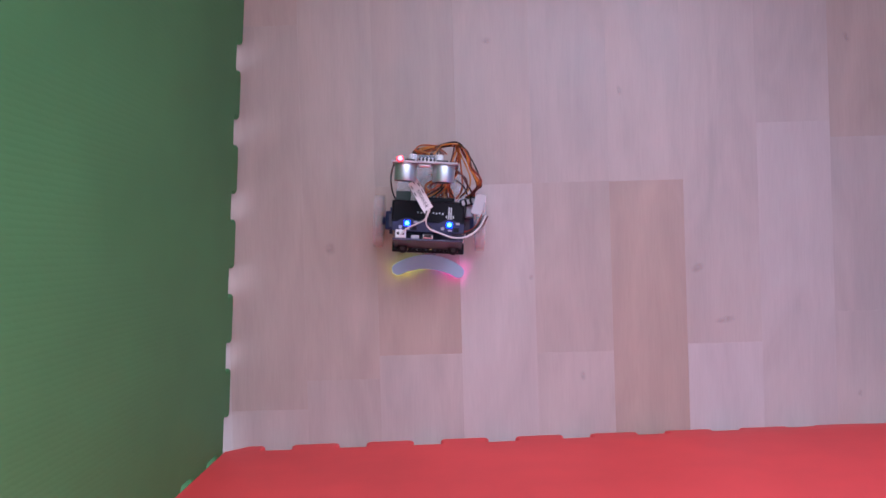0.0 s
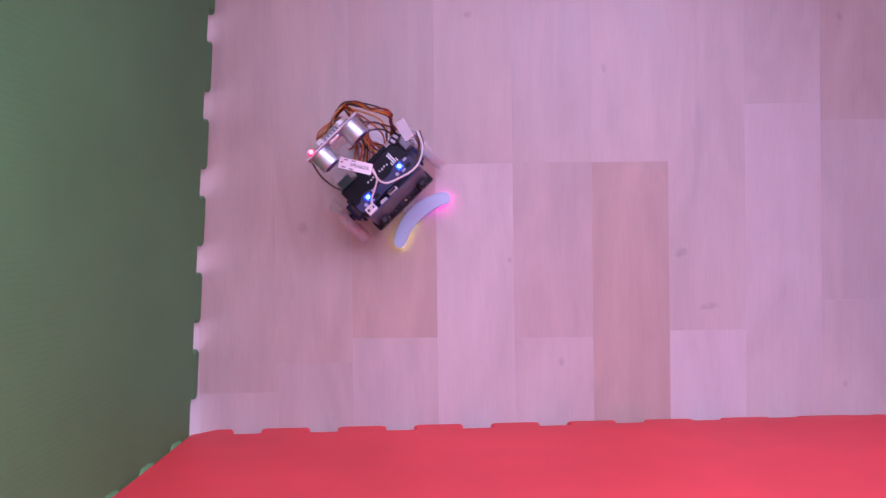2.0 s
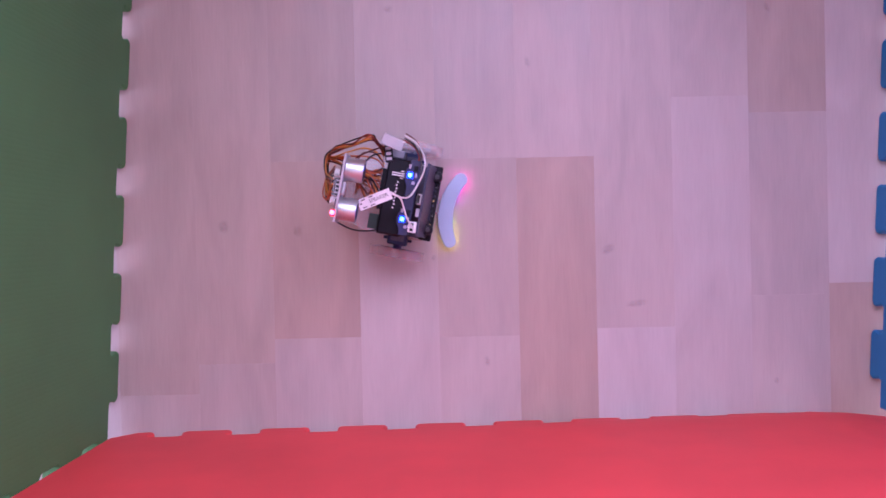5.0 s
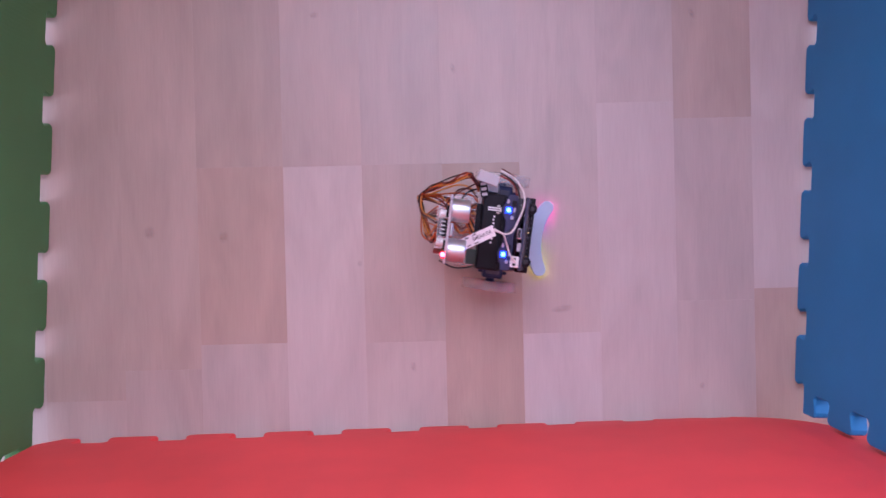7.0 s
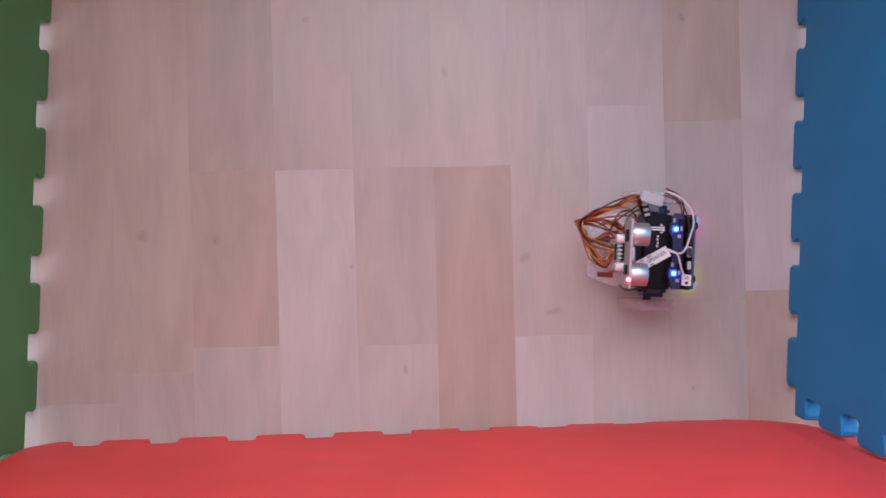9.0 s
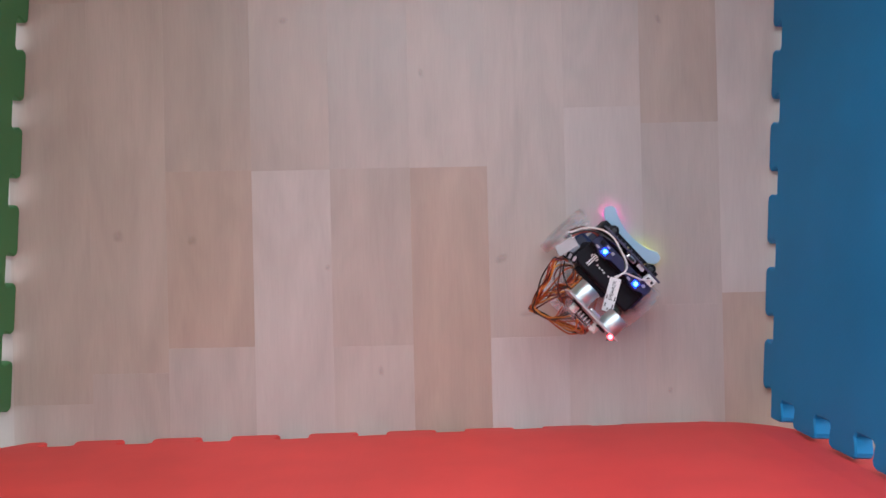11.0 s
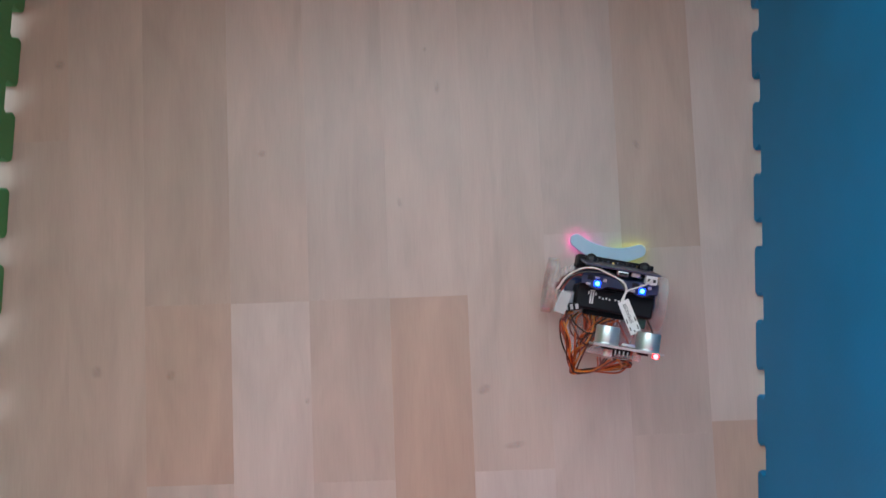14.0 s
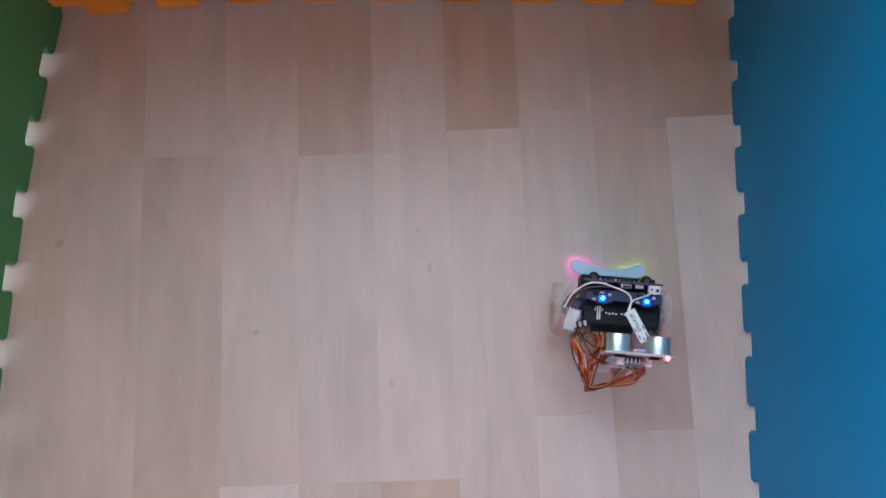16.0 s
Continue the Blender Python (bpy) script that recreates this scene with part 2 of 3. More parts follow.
def rod(r, length, at=(0, 0, 0), axis="Z", seg=24, bevel=0.0, r2=None, bm=None):
    """A cylinder along an axis, centred on at."""
    own = bmesh.new()
    bmesh.ops.create_cone(own, cap_ends=True, segments=seg, radius1=r, radius2=r if r2 is None else r2, depth=length)
    if bevel:
        rim = [e for e in own.edges if len({round(v.co.z, 6) for v in e.verts}) == 1]
        bmesh.ops.bevel(own, geom=rim, offset=bevel, segments=2, affect="EDGES", profile=0.5)
    turn = {"Z": Matrix(), "X": Matrix.Rotation(radians(90), 4, "Y"), "Y": Matrix.Rotation(radians(90), 4, "X")}[axis]
    bmesh.ops.transform(own, matrix=Matrix.Translation(at) @ turn, verts=own.verts)
    return joined(own, bm)


def dome(r, at, squash=1.0, bm=None):
    own = bmesh.new()
    bmesh.ops.create_uvsphere(own, u_segments=14, v_segments=8, radius=r)
    bmesh.ops.scale(own, vec=(1, 1, squash), verts=own.verts)
    bmesh.ops.translate(own, vec=at, verts=own.verts)
    return joined(own, bm)


def spline(points, steps=7):
    """Catmull-Rom through the points."""
    p = [Vector(q) for q in points]
    p = [p[0] * 2 - p[1]] + p + [p[-1] * 2 - p[-2]]
    out = []
    for a, b, c, d in zip(p, p[1:], p[2:], p[3:]):
        for k in range(steps):
            t = k / steps
            out.append(0.5 * (2 * b + (c - a) * t + (2 * a - 5 * b + 4 * c - d) * t * t + (3 * b - a - 3 * c + d) * t ** 3))
    out.append(p[-2])
    return out


def tube(points, r, seg=6, bm=None):
    """A round cable along smooth points."""
    bm = bmesh.new() if bm is None else bm
    path = spline(points)
    rings, up = [], Vector((0.3, 0.2, 1))
    for i, q in enumerate(path):
        way = (path[min(i + 1, len(path) - 1)] - path[max(i - 1, 0)]).normalized()
        side = way.cross(up)
        side = side.normalized() if side.length > 1e-4 else Vector((1, 0, 0))
        up = side.cross(way).normalized()
        rings.append([bm.verts.new(q + r * (math.cos(a) * side + math.sin(a) * up)) for a in [2 * math.pi * k / seg for k in range(seg)]])
    for a, b in zip(rings, rings[1:]):
        for k in range(seg):
            bm.faces.new((a[k], a[(k + 1) % seg], b[(k + 1) % seg], b[k]))
    bm.faces.new(rings[0])
    bm.faces.new(rings[-1])
    return bm


def slab(outline, thick, bevel=0.0):
    """An outline in x and y, raised by its thickness."""
    bm = bmesh.new()
    f = bm.faces.new([bm.verts.new((x, y, 0)) for x, y in outline])
    up = bmesh.ops.extrude_face_region(bm, geom=[f])["geom"]
    bmesh.ops.translate(bm, vec=(0, 0, thick), verts=[v for v in up if isinstance(v, bmesh.types.BMVert)])
    if bevel:
        rim = [e for e in bm.edges if abs(e.verts[0].co.z - e.verts[1].co.z) < 1e-7]
        bmesh.ops.bevel(bm, geom=rim, offset=bevel, segments=1, affect="EDGES")
    return bm


# ---- room shell ----
FLOOR_TURN = 3.66
X0, X1, Y0, Y1, TOP = -1.7, 2.3, -2.4, 0.72, 2.5


def room():
    t = 0.12
    part("wall_south", box(X1 - X0 + 2 * t, t, TOP, ((X0 + X1) / 2, Y0 - t / 2, TOP / 2)), PLASTER)
    bm = bmesh.new()
    sy0, sy1, sz0, sz1 = -1.03, 0.33, 0.57, 2.13
    box(t, sy0 - Y0, TOP, (X0 - t / 2, (Y0 + sy0) / 2, TOP / 2), bm=bm)
    box(t, Y1 - sy1, TOP, (X0 - t / 2, (Y1 + sy1) / 2, TOP / 2), bm=bm)
    box(t, sy1 - sy0, sz0, (X0 - t / 2, (sy0 + sy1) / 2, sz0 / 2), bm=bm)
    box(t, sy1 - sy0, TOP - sz1, (X0 - t / 2, (sy0 + sy1) / 2, (TOP + sz1) / 2), bm=bm)
    part("wall_west", bm, PLASTER)
    part("wall_east", box(t, Y1 - Y0, TOP, (X1 + t / 2, (Y0 + Y1) / 2, TOP / 2)), PLASTER)
    bm = bmesh.new()
    wx0, wx1, wz0, wz1 = -1.08, 1.68, 0.60, 2.16
    box(wx0 - X0 + t, t, TOP, ((X0 - t + wx0) / 2, Y1 + t / 2, TOP / 2), bm=bm)
    box(X1 + t - wx1, t, TOP, ((X1 + t + wx1) / 2, Y1 + t / 2, TOP / 2), bm=bm)
    box(wx1 - wx0, t, wz0, ((wx0 + wx1) / 2, Y1 + t / 2, wz0 / 2), bm=bm)
    box(wx1 - wx0, t, TOP - wz1, ((wx0 + wx1) / 2, Y1 + t / 2, (TOP + wz1) / 2), bm=bm)
    part("wall_north", bm, PLASTER)
    part("ceiling", box(X1 - X0 + 2 * t, Y1 - Y0 + 2 * t, 0.1, ((X0 + X1) / 2, (Y0 + Y1) / 2, TOP + 0.05)), PLASTER)
    for n in ("wall_south", "wall_west", "wall_east", "wall_north"):
        tagged(bpy.data.objects[n], "white plastered room wall", "wall", kind="structure")
    tagged(bpy.data.objects["ceiling"], "plain white plastered ceiling of the room", "ceiling", kind="structure")
    win = tagged(new("window_1"), "white framed window letting daylight in", "window", kind="structure")
    win.matrix_world = pose(0.3, Y1 + 0.08, 1.38)
    for dx in (-1.355, 0, 1.355):
        part("window_frame", box(0.05, 0.06, 1.56, (dx, 0, 0), 0.004), WHITE_PAINT, win)
    for dz in (-0.755, 0.755):
        part("window_frame", box(2.66, 0.05, 0.05, (0, 0, dz), 0.004), WHITE_PAINT, win)
    for dx in (-0.6775, 0.6775):
        pane = part("pane", box(1.30, 0.006, 1.46, (dx, 0.01, 0)), GLASS, win)
        pane.visible_shadow = False
    win = tagged(new("window_2"), "white framed side window letting daylight in", "window", kind="structure")
    win.matrix_world = pose(X0 - 0.08, -0.35, 1.35, 0, 0, 90)
    for dx in (-0.655, 0.655):
        part("window_frame", box(0.05, 0.06, 1.56, (dx, 0, 0), 0.004), WHITE_PAINT, win)
    for dz in (-0.755, 0.755):
        part("window_frame", box(1.26, 0.05, 0.05, (0, 0, dz), 0.004), WHITE_PAINT, win)
    pane = part("pane", box(1.26, 0.006, 1.46, (0, 0.01, 0)), GLASS, win)
    pane.visible_shadow = False


room()


# ---- foam mats standing on edge ----
def toothed_side(length, first, pitch, gap, depth, corner=0.0045):
    """Points along one side, from 0 to length: the plain line lies at 0 and the teeth reach out to depth. Gaps start at first + k * pitch."""
    pts = [(0.0, depth if first > 0.004 else 0.0)]
    inside = first <= 0.004
    edges = []
    s = first
    while s < length + 1e-6:
        edges.append((s, 0))
        edges.append((s + gap, 1))
        s += pitch
    c = corner
    for at, up in edges:
        if at <= 0.004 or at >= length - 0.004:
            continue
        flare = 0.0012
        if up:
            pts += [(at + flare - c * 0.6, 0.0), (at + flare, c * 0.6), (at - flare, depth - c), (at - flare + c * 0.3, depth - c * 0.3), (at - flare + c, depth)]
        else:
            pts += [(at + flare - c, depth), (at + flare - c * 0.3, depth - c * 0.3), (at + flare, depth - c), (at - flare, c * 0.6), (at - flare + c * 0.6, 0.0)]
        inside = not up
    pts.append((length, 0.0 if inside else depth))
    return pts


def mat_sheet(length, height, depth, thick, bottom, left, right):
    """A puzzle mat in the plane of x (along) and y (up), thickness along -z. bottom, left, right: (first, pitch, gap)."""
    low = [(s, -d) for s, d in toothed_side(length, *bottom, depth)]
    rgt = [(length + d, s) for s, d in toothed_side(height, *right, depth)]
    top = [(length - s, height + d) for s, d in toothed_side(length, 0.03, 0.0628, 0.025, depth)]
    lft = [(-d, height - s) for s, d in toothed_side(height, *left, depth)]
    pts = []
    for q in low + rgt + top + lft:
        if not pts or (Vector(q) - Vector(pts[-1])).length > 1e-5:
            pts.append(q)
    if (Vector(pts[0]) - Vector(pts[-1])).length < 1e-5:
        pts.pop()
    bm = slab(pts, thick, 0.0011)
    bmesh.ops.translate(bm, vec=(0, depth, -thick), verts=bm.verts)
    return bm


def stand(name, bm, mat, at, turn, label):
    """Sets a sheet upright: its x axis turned to that heading, its face to the left of the heading reversed."""
    me = mesh_of(name, bm, mat)
    ob = new(name, me)
    ob.matrix_world = pose(*at, 90, 0, turn)
    return tagged(ob, label, "foam mat", "mats round the pen")


THICK, DEPTH = 0.012, 0.017


def bent(bm, path, side, mat, label, tuck=lambda s: 0.0):
    """Bends an upright sheet along the line on which its face stands; its thickness lies to the left (1) or right (-1) of the line.
    tuck: how far its foot is drawn back under its face."""
    for k in range(26):
        geom = bm.verts[:] + bm.edges[:] + bm.faces[:]
        bmesh.ops.bisect_plane(bm, geom=geom, plane_co=(k * 0.028 + 0.004, 0, 0), plane_no=(1, 0, 0))
    for up in (0.0175, 0.023, 0.03, 0.038, 0.05):
        geom = bm.verts[:] + bm.edges[:] + bm.faces[:]
        bmesh.ops.bisect_plane(bm, geom=geom, plane_co=(0, up, 0), plane_no=(0, 1, 0))
    for v in bm.verts:
        s, up, off = v.co
        off -= tuck(s) * max(0.0, 1 - up / 0.045) ** 1.5
        way = (Vector(path(s + 0.001)) - Vector(path(s - 0.001))).normalized()
        foot = Vector(path(s)) + Vector((-way.y, way.x)) * side * -off
        v.co = (foot.x, foot.y, up)
    ob = new("foam_mat", mesh_of("foam_mat", bm, mat))
    return tagged(ob, label, "foam mat", "mats round the pen")


def green_line(s):
    """The foot of the green mat, from the corner with the red mat on."""
    y = s + 0.002
    return (-0.002 + 0.0105 * y + 0.25 * max(0.0, y - 0.42) ** 2 + 0.0036 * max(0.0, 1 - y / 0.3), y)


def red_line(s):
    """The foot of the red mat, from the corner with the green mat on; its far end bends away."""
    x = s + 0.019
    return (x, 0.0735 * x + 0.0065 * min(1.0, max(0.0, (x - 0.22) / 0.3)) - 1.35 * max(0.0, x - 0.55) ** 2)


def pen():
    bm = mat_sheet(0.627, 0.6, DEPTH, THICK, (0.0013, 0.0628, 0.0240), (0.0525, 0.0628, 0.025), (0.022, 0.0628, 0.026))
    bent(bm, green_line, 1, FOAM_GREEN, "green foam puzzle mat standing on its toothed edge")
    bm = mat_sheet(0.602, 0.6, DEPTH, THICK, (0.0125, 0.0584, 0.0212), (0.018, 0.0585, 0.024), (0.020, 0.0560, 0.0215))
    stand("foam_mat", bm, FOAM_BLUE, (0.6035, 0.668, 0), -89.4, "blue foam puzzle mat standing on its toothed edge")
    bm = mat_sheet(0.585, 0.6, DEPTH, THICK, (0.003, 0.0625, 0.026), (0.03, 0.0628, 0.026), (0.03, 0.0628, 0.026))
    bent(bm, lambda s: (0.010 + s, 0.629 + 0.02 * (1 - math.exp(-(max(s, 0.0) / 0.13) ** 1.6))), 1, FOAM_ORANGE, "orange foam puzzle mat standing on its toothed edge")
    bm = mat_sheet(0.681, 0.6, DEPTH, THICK, (0.0135, 0.0625, 0.025), (1.0, 0.0628, 0.025), (0.0, 0.0628, 0.025))
    bent(bm, red_line, -1, FOAM_RED, "red foam puzzle mat standing on edge, its end bent away", lambda s: 0.007 * min(1.0, max(0.0, (s - 0.201) / 0.3)))


pen()


# ---- parquet ----
KNOTS = [(0.082, 0.171, 0.006, 0.007, 20), (0.142, 0.170, 0.005, 0.006, 0), (0.253, 0.153, 0.0028, 0.0035, 0), (0.300, 0.071, 0.003, 0.006, 10), (0.535, 0.065, 0.0028, 0.004, 0), (0.513, 0.366, 0.0028, 0.006, 25),
         (0.394, 0.166, 0.008, 0.005, 25), (0.419, 0.123, 0.012, 0.004, 8), (0.208, 0.352, 0.005, 0.004, 0), (0.322, 0.314, 0.0028, 0.006, 15), (0.350, 0.410, 0.003, 0.007, 0), (0.036, 0.423, 0.006, 0.006, 0), (0.339, 0.442, 0.002, 0.003, 0)]
U = [-0.1240, -0.0590, 0.0055, 0.0700, 0.1320, 0.2020, 0.2655, 0.3305, 0.3935, 0.4567, 0.5190, 0.5820, 0.6465, 0.7110, 0.7755]
# for each strip from the green side on: where each piece ends, going north, and its tone
STRIPS = [
    [(0.08, "mid"), (0.46, "light"), (0.745, "mid")],
    [(0.17, "light"), (0.50, "pale"), (0.745, "mid")],
    [(0.03, "mid"), (0.356, "tan"), (0.66, "brown"), (0.745, "tan")],
    [(0.054, "mid"), (0.494, "tan"), (0.745, "brown")],
    [(0.0735, "light"), (0.217, "brown"), (0.492, "tan"), (0.745, "mid")],
    [(-0.06, "mid"), (0.216, "pale"), (0.490, "mid"), (0.745, "mid")],
    [(0.072, "light"), (0.2165, "mid"), (0.488, "light"), (0.745, "tan")],
    [(-0.02, "mid"), (0.216, "brown"), (0.487, "light"), (0.745, "light")],
    [(0.0763, "white"), (0.505, "light"), (0.745, "brown")],
    [(-0.05, "light"), (0.262, "pale"), (0.52, "light"), (0.745, "mid")],
    [(0.10, "light"), (0.248, "light"), (0.50, "tan"), (0.745, "mid")],
    [(0.109, "brown"), (0.509, "pale"), (0.745, "brown")],
    [(0.20, "light"), (0.55, "mid"), (0.745, "light")],
    [(0.13, "mid"), (0.44, "light"), (0.745, "mid")],
]


def floor():
    root = tagged(new("floor"), "whitewashed beech strip parquet floor", "floor", kind="structure")
    root.matrix_world = pose(0, 0, 0, 0, 0, FLOOR_TURN)
    gap = 0.00004
    for u0, u1, pieces in zip(U, U[1:], STRIPS):
        v0 = -0.30
        for v1, tone in pieces:
            bm = box(u1 - u0 - gap, v1 - v0 - gap, 0.008, (0, 0, -0.004))
            ob = part("strip", bm, WOODS[tone], root)
            ob.location = ((u0 + u1) / 2, (v0 + v1) / 2, 0)
            v0 = v1
    for x, y, sx, sy, turn in KNOTS:
        bm = bmesh.new()
        bmesh.ops.create_circle(bm, cap_ends=True, segments=24, radius=1.0)
        bmesh.ops.scale(bm, vec=(sx, sy, 1), verts=bm.verts)
        a = radians(FLOOR_TURN)
        at = (x * math.cos(a) + y * math.sin(a), y * math.cos(a) - x * math.sin(a), 0.00012)
        part("knot", bm, KNOT, root, m=pose(*at, 0, 0, turn))
    # the rest of the room's floor, beyond the mats
    a = radians(FLOOR_TURN)
    bms = {t: bmesh.new() for t in ("pale", "light", "mid", "brown")}
    near, far = U[0], U[-1]
    columns = [(far + 0.0645 * k, far + 0.0645 * (k + 1)) for k in range(25)] + list(zip(U, U[1:])) + [(near - 0.0645 * (k + 1), near - 0.0645 * k) for k in range(26)]
    for u0, u1 in columns:
        mid = (u0 + u1) / 2
        v = (Y0 - 0.02 - mid * math.sin(a)) / math.cos(a)
        end = -0.30 if near - 1e-6 <= u0 and u1 <= far + 1e-6 else (Y1 + 0.04 - mid * math.sin(a)) / math.cos(a)
        while v < end - 1e-4:
            step = min(random.uniform(0.25, 0.6), end - v)
            x = mid * math.cos(a) - (v + step / 2) * math.sin(a)
            if X0 - 0.06 < x < X1 + 0.06:
                box(u1 - u0 - gap, step - gap, 0.008, (mid, v + step / 2, -0.004), bm=bms[random.choice(list(bms))])
            v += step
    for t, bm in bms.items():
        tagged(part("parquet_field", bm, WOODS[t], root), kind="stuff")
    slab_ob = part("subfloor", box(X1 - X0 + 0.24, Y1 - Y0 + 0.24, 0.02, ((X0 + X1) / 2, (Y0 + Y1) / 2, -0.0185)), PLASTER)
    tagged(slab_ob, "plain concrete subfloor under the parquet", "floor", kind="structure")


floor()


# ---- robot ----
LED_Z, LAMP_Y = 0.0867, 0.0157


def bar_print(parent, at, sx, sy, mat=None, turn=0.0, name="printed_mark"):
    return part(name, box(sx, sy, 0.0003), PRINT if mat is None else mat, parent, m=pose(*at, 0, 0, turn))


def robot():
    """A small wheeled robot; x points ahead, y to its left; the origin lies on the floor under its lamps."""
    r = tagged(new("toy_robot"), "small wheeled robot with circuit boards and tangled orange wires", "robot")

    # base plate, its posts and the crescent in front, tinted with the leds' blue light
    out = [(-0.050, -0.022), (-0.050, 0.022), (-0.03, 0.029), (0.014, 0.029), (0.020, 0.022), (0.020, -0.022), (0.014, -0.029), (-0.03, -0.029)]
    bm = slab(out, 0.003, 0.0006)
    bmesh.ops.translate(bm, vec=(0, 0, 0.020), verts=bm.verts)
    part("chassis", bm, ACRYLIC, r, "frosted clear acrylic base plate")
    for x in (-0.014, 0.014):
        for y in (-0.021, 0.021):
            part("standoff", rod(0.0026, 0.0235, (x, y, 0.0345), "Z", 6), STEEL, r)
    radius, half, n = 0.0475, 32.0, 24
    front, back = [], []
    for k in range(n + 1):
        a = radians(-half + 2 * half * k / n)
        w = 0.0052 + 0.0008 * math.cos(math.pi / 2 * (2 * k / n - 1))
        cx, cyy = 0.0767 - radius * math.cos(a), radius * math.sin(a)
        back.append((cx - w * math.cos(a), cyy + w * math.sin(a)))
        front.append((cx + w * math.cos(a), cyy - w * math.sin(a)))

    def cap(sign):
        a = radians(sign * half)
        cx, cyy = 0.0767 - radius * math.cos(a), radius * math.sin(a)
        out = []
        for k in range(1, 8):
            b = math.pi * k / 8
            out.append((cx - 0.0052 * math.cos(a) * math.cos(b) + 0.0052 * abs(math.sin(a)) * math.sin(b), cyy + sign * 0.0052 * (abs(math.sin(a)) * math.cos(b) + math.cos(a) * math.sin(b))))
        return out

    bm = slab(back + cap(1) + front[::-1] + cap(-1)[::-1], 0.003, 0.0005)
    bmesh.ops.translate(bm, vec=(0, 0, 0.0055), verts=bm.verts)
    part("bumper", bm, SMILE, r, "pale crescent bumper, its blue colour and glow standing for led light")
    part("bumper_arm", box(0.018, 0.012, 0.0025, (0.020, 0, 0.0040), 0.0005), ACRYLIC, r)
    part("bumper_post", box(0.006, 0.010, 0.017, (0.012, 0, 0.0130), 0.0006), ACRYLIC, r)
    lights = [(33.5, 0.0, PINK_LED, "pink"), (26, 0.0028, PINK_LED, "pink"), (12, 0.0030, VIOLET_LED, "violet"),
              (-11, 0.0030, GREEN_LED, "green"), (-24, 0.0028, YELLOW_LED, "yellow"), (-34, 0.0, YELLOW_LED, "yellow")]
    for deg, off, mat, colour in lights:
        a = radians(deg)
        rad = radius - off
        at = (0.0767 - rad * math.cos(a), rad * math.sin(a), 0.0026)
        part("underlight", box(0.0022, 0.0034, 0.0022, at, 0.0004), mat, r, "small glowing " + colour + " underlight")

    # blue servo motors at the wheels
    for side in (1, -1):
        motor = part("servo_motor", box(0.0150, 0.0190, 0.0200, (-0.0030, side * 0.0255, 0.0360), 0.0012), NAVY, r, "navy blue translucent servo motor")
        part("mounting_tab", box(0.0215, 0.0022, 0.0120, (-0.0030, side * 0.0305, 0.0360), 0.0006), NAVY, motor)
        part("motor_sticker", box(0.0100, 0.0060, 0.0003, (-0.0030, side * 0.0290, 0.0461)), PCB_GREY, motor)
        part("horn", rod(0.0034, 0.0040, (-0.0030, side * 0.0365, 0.0260), "Y", 16, 0.0004), NAVY, motor, smooth=True)

    # black breakout case with its printed arrow
    case = part("breakout_case", box(0.0175, 0.0555, 0.0260, (-0.0092, -0.0008, 0.0590), 0.0016), BLACK_PLASTIC, r, "black breakout board case with white print")
    for k, y in enumerate((-0.0085, -0.0058, -0.0034, -0.0010, 0.0032, 0.0056, 0.0080, 0.0104)):
        bar_print(case, (-0.0090 + 0.0004 * (k % 2), y, 0.07215), 0.0012, 0.0012)
    for x, y, sx, sy in ((-0.0064, 0.0134, 0.0022, 0.0009), (-0.0095, 0.0151, 0.0086, 0.0010), (-0.0095, 0.0167, 0.0086, 0.0010), (-0.0064, 0.0184, 0.0022, 0.0009), (-0.0046, 0.0159, 0.0010, 0.0034)):
        bar_print(case, (x, y, 0.07215), sx, sy)
    head = part("pin_header", box(0.0040, 0.0300, 0.0070, (-0.0195, 0.0040, 0.0590), 0.0004), BLACK_PLASTIC, case)
    for k in range(10):
        part("pin", box(0.0050, 0.0007, 0.0007, (-0.0235, -0.0085 + 0.0028 * k, 0.0600)), STEEL, head)
    part("case_rib", box(0.0030, 0.0540, 0.0020, (-0.0012, -0.0008, 0.0728), 0.0004), BLACK_PLASTIC, case)
    part("green_module", box(0.0085, 0.0110, 0.0030, (-0.0210, -0.0205, 0.0640), 0.0004), plain("green_circuit_board", (0.008, 0.035, 0.024), 0.35, grain=0.2), r, "small green circuit board")

    # the controller board upright in its edge socket
    lean = Matrix.Translation((0.0152, 0.0, 0.0705)) @ Matrix.Rotation(radians(-9), 4, "Y")
    board = part("controller_board", box(0.0016, 0.0520, 0.0420, (0, 0, 0), 0.0005), PCB_GREY, r, "dark grey controller board standing upright in its socket", m=lean)
    usb = part("usb_port", box(0.0036, 0.0078, 0.0058, (-0.0027, 0.0, 0.0185), 0.0009), STEEL, board, "metal usb port")
    part("usb_mouth", box(0.0018, 0.0056, 0.0004, (-0.0027, 0.0, 0.02155)), INK, usb)
    part("reset_button", box(0.0030, 0.0060, 0.0044, (-0.0022, -0.0095, 0.0170), 0.0006), PCB_PALE, board)
    jst = part("battery_connector", box(0.0060, 0.0078, 0.0066, (-0.0038, -0.0200, 0.0185), 0.0006), WHITE_PLASTIC, board, "white battery connector")
    for k in (-1, 1):
        part("slot", box(0.0022, 0.0018, 0.0006, (-0.0040, -0.0200 + 0.0019 * k, 0.0219)), INK, jst)
    part("lug", box(0.0012, 0.0020, 0.0010, (-0.0064, -0.0200, 0.0217)), WHITE_PLASTIC, jst)
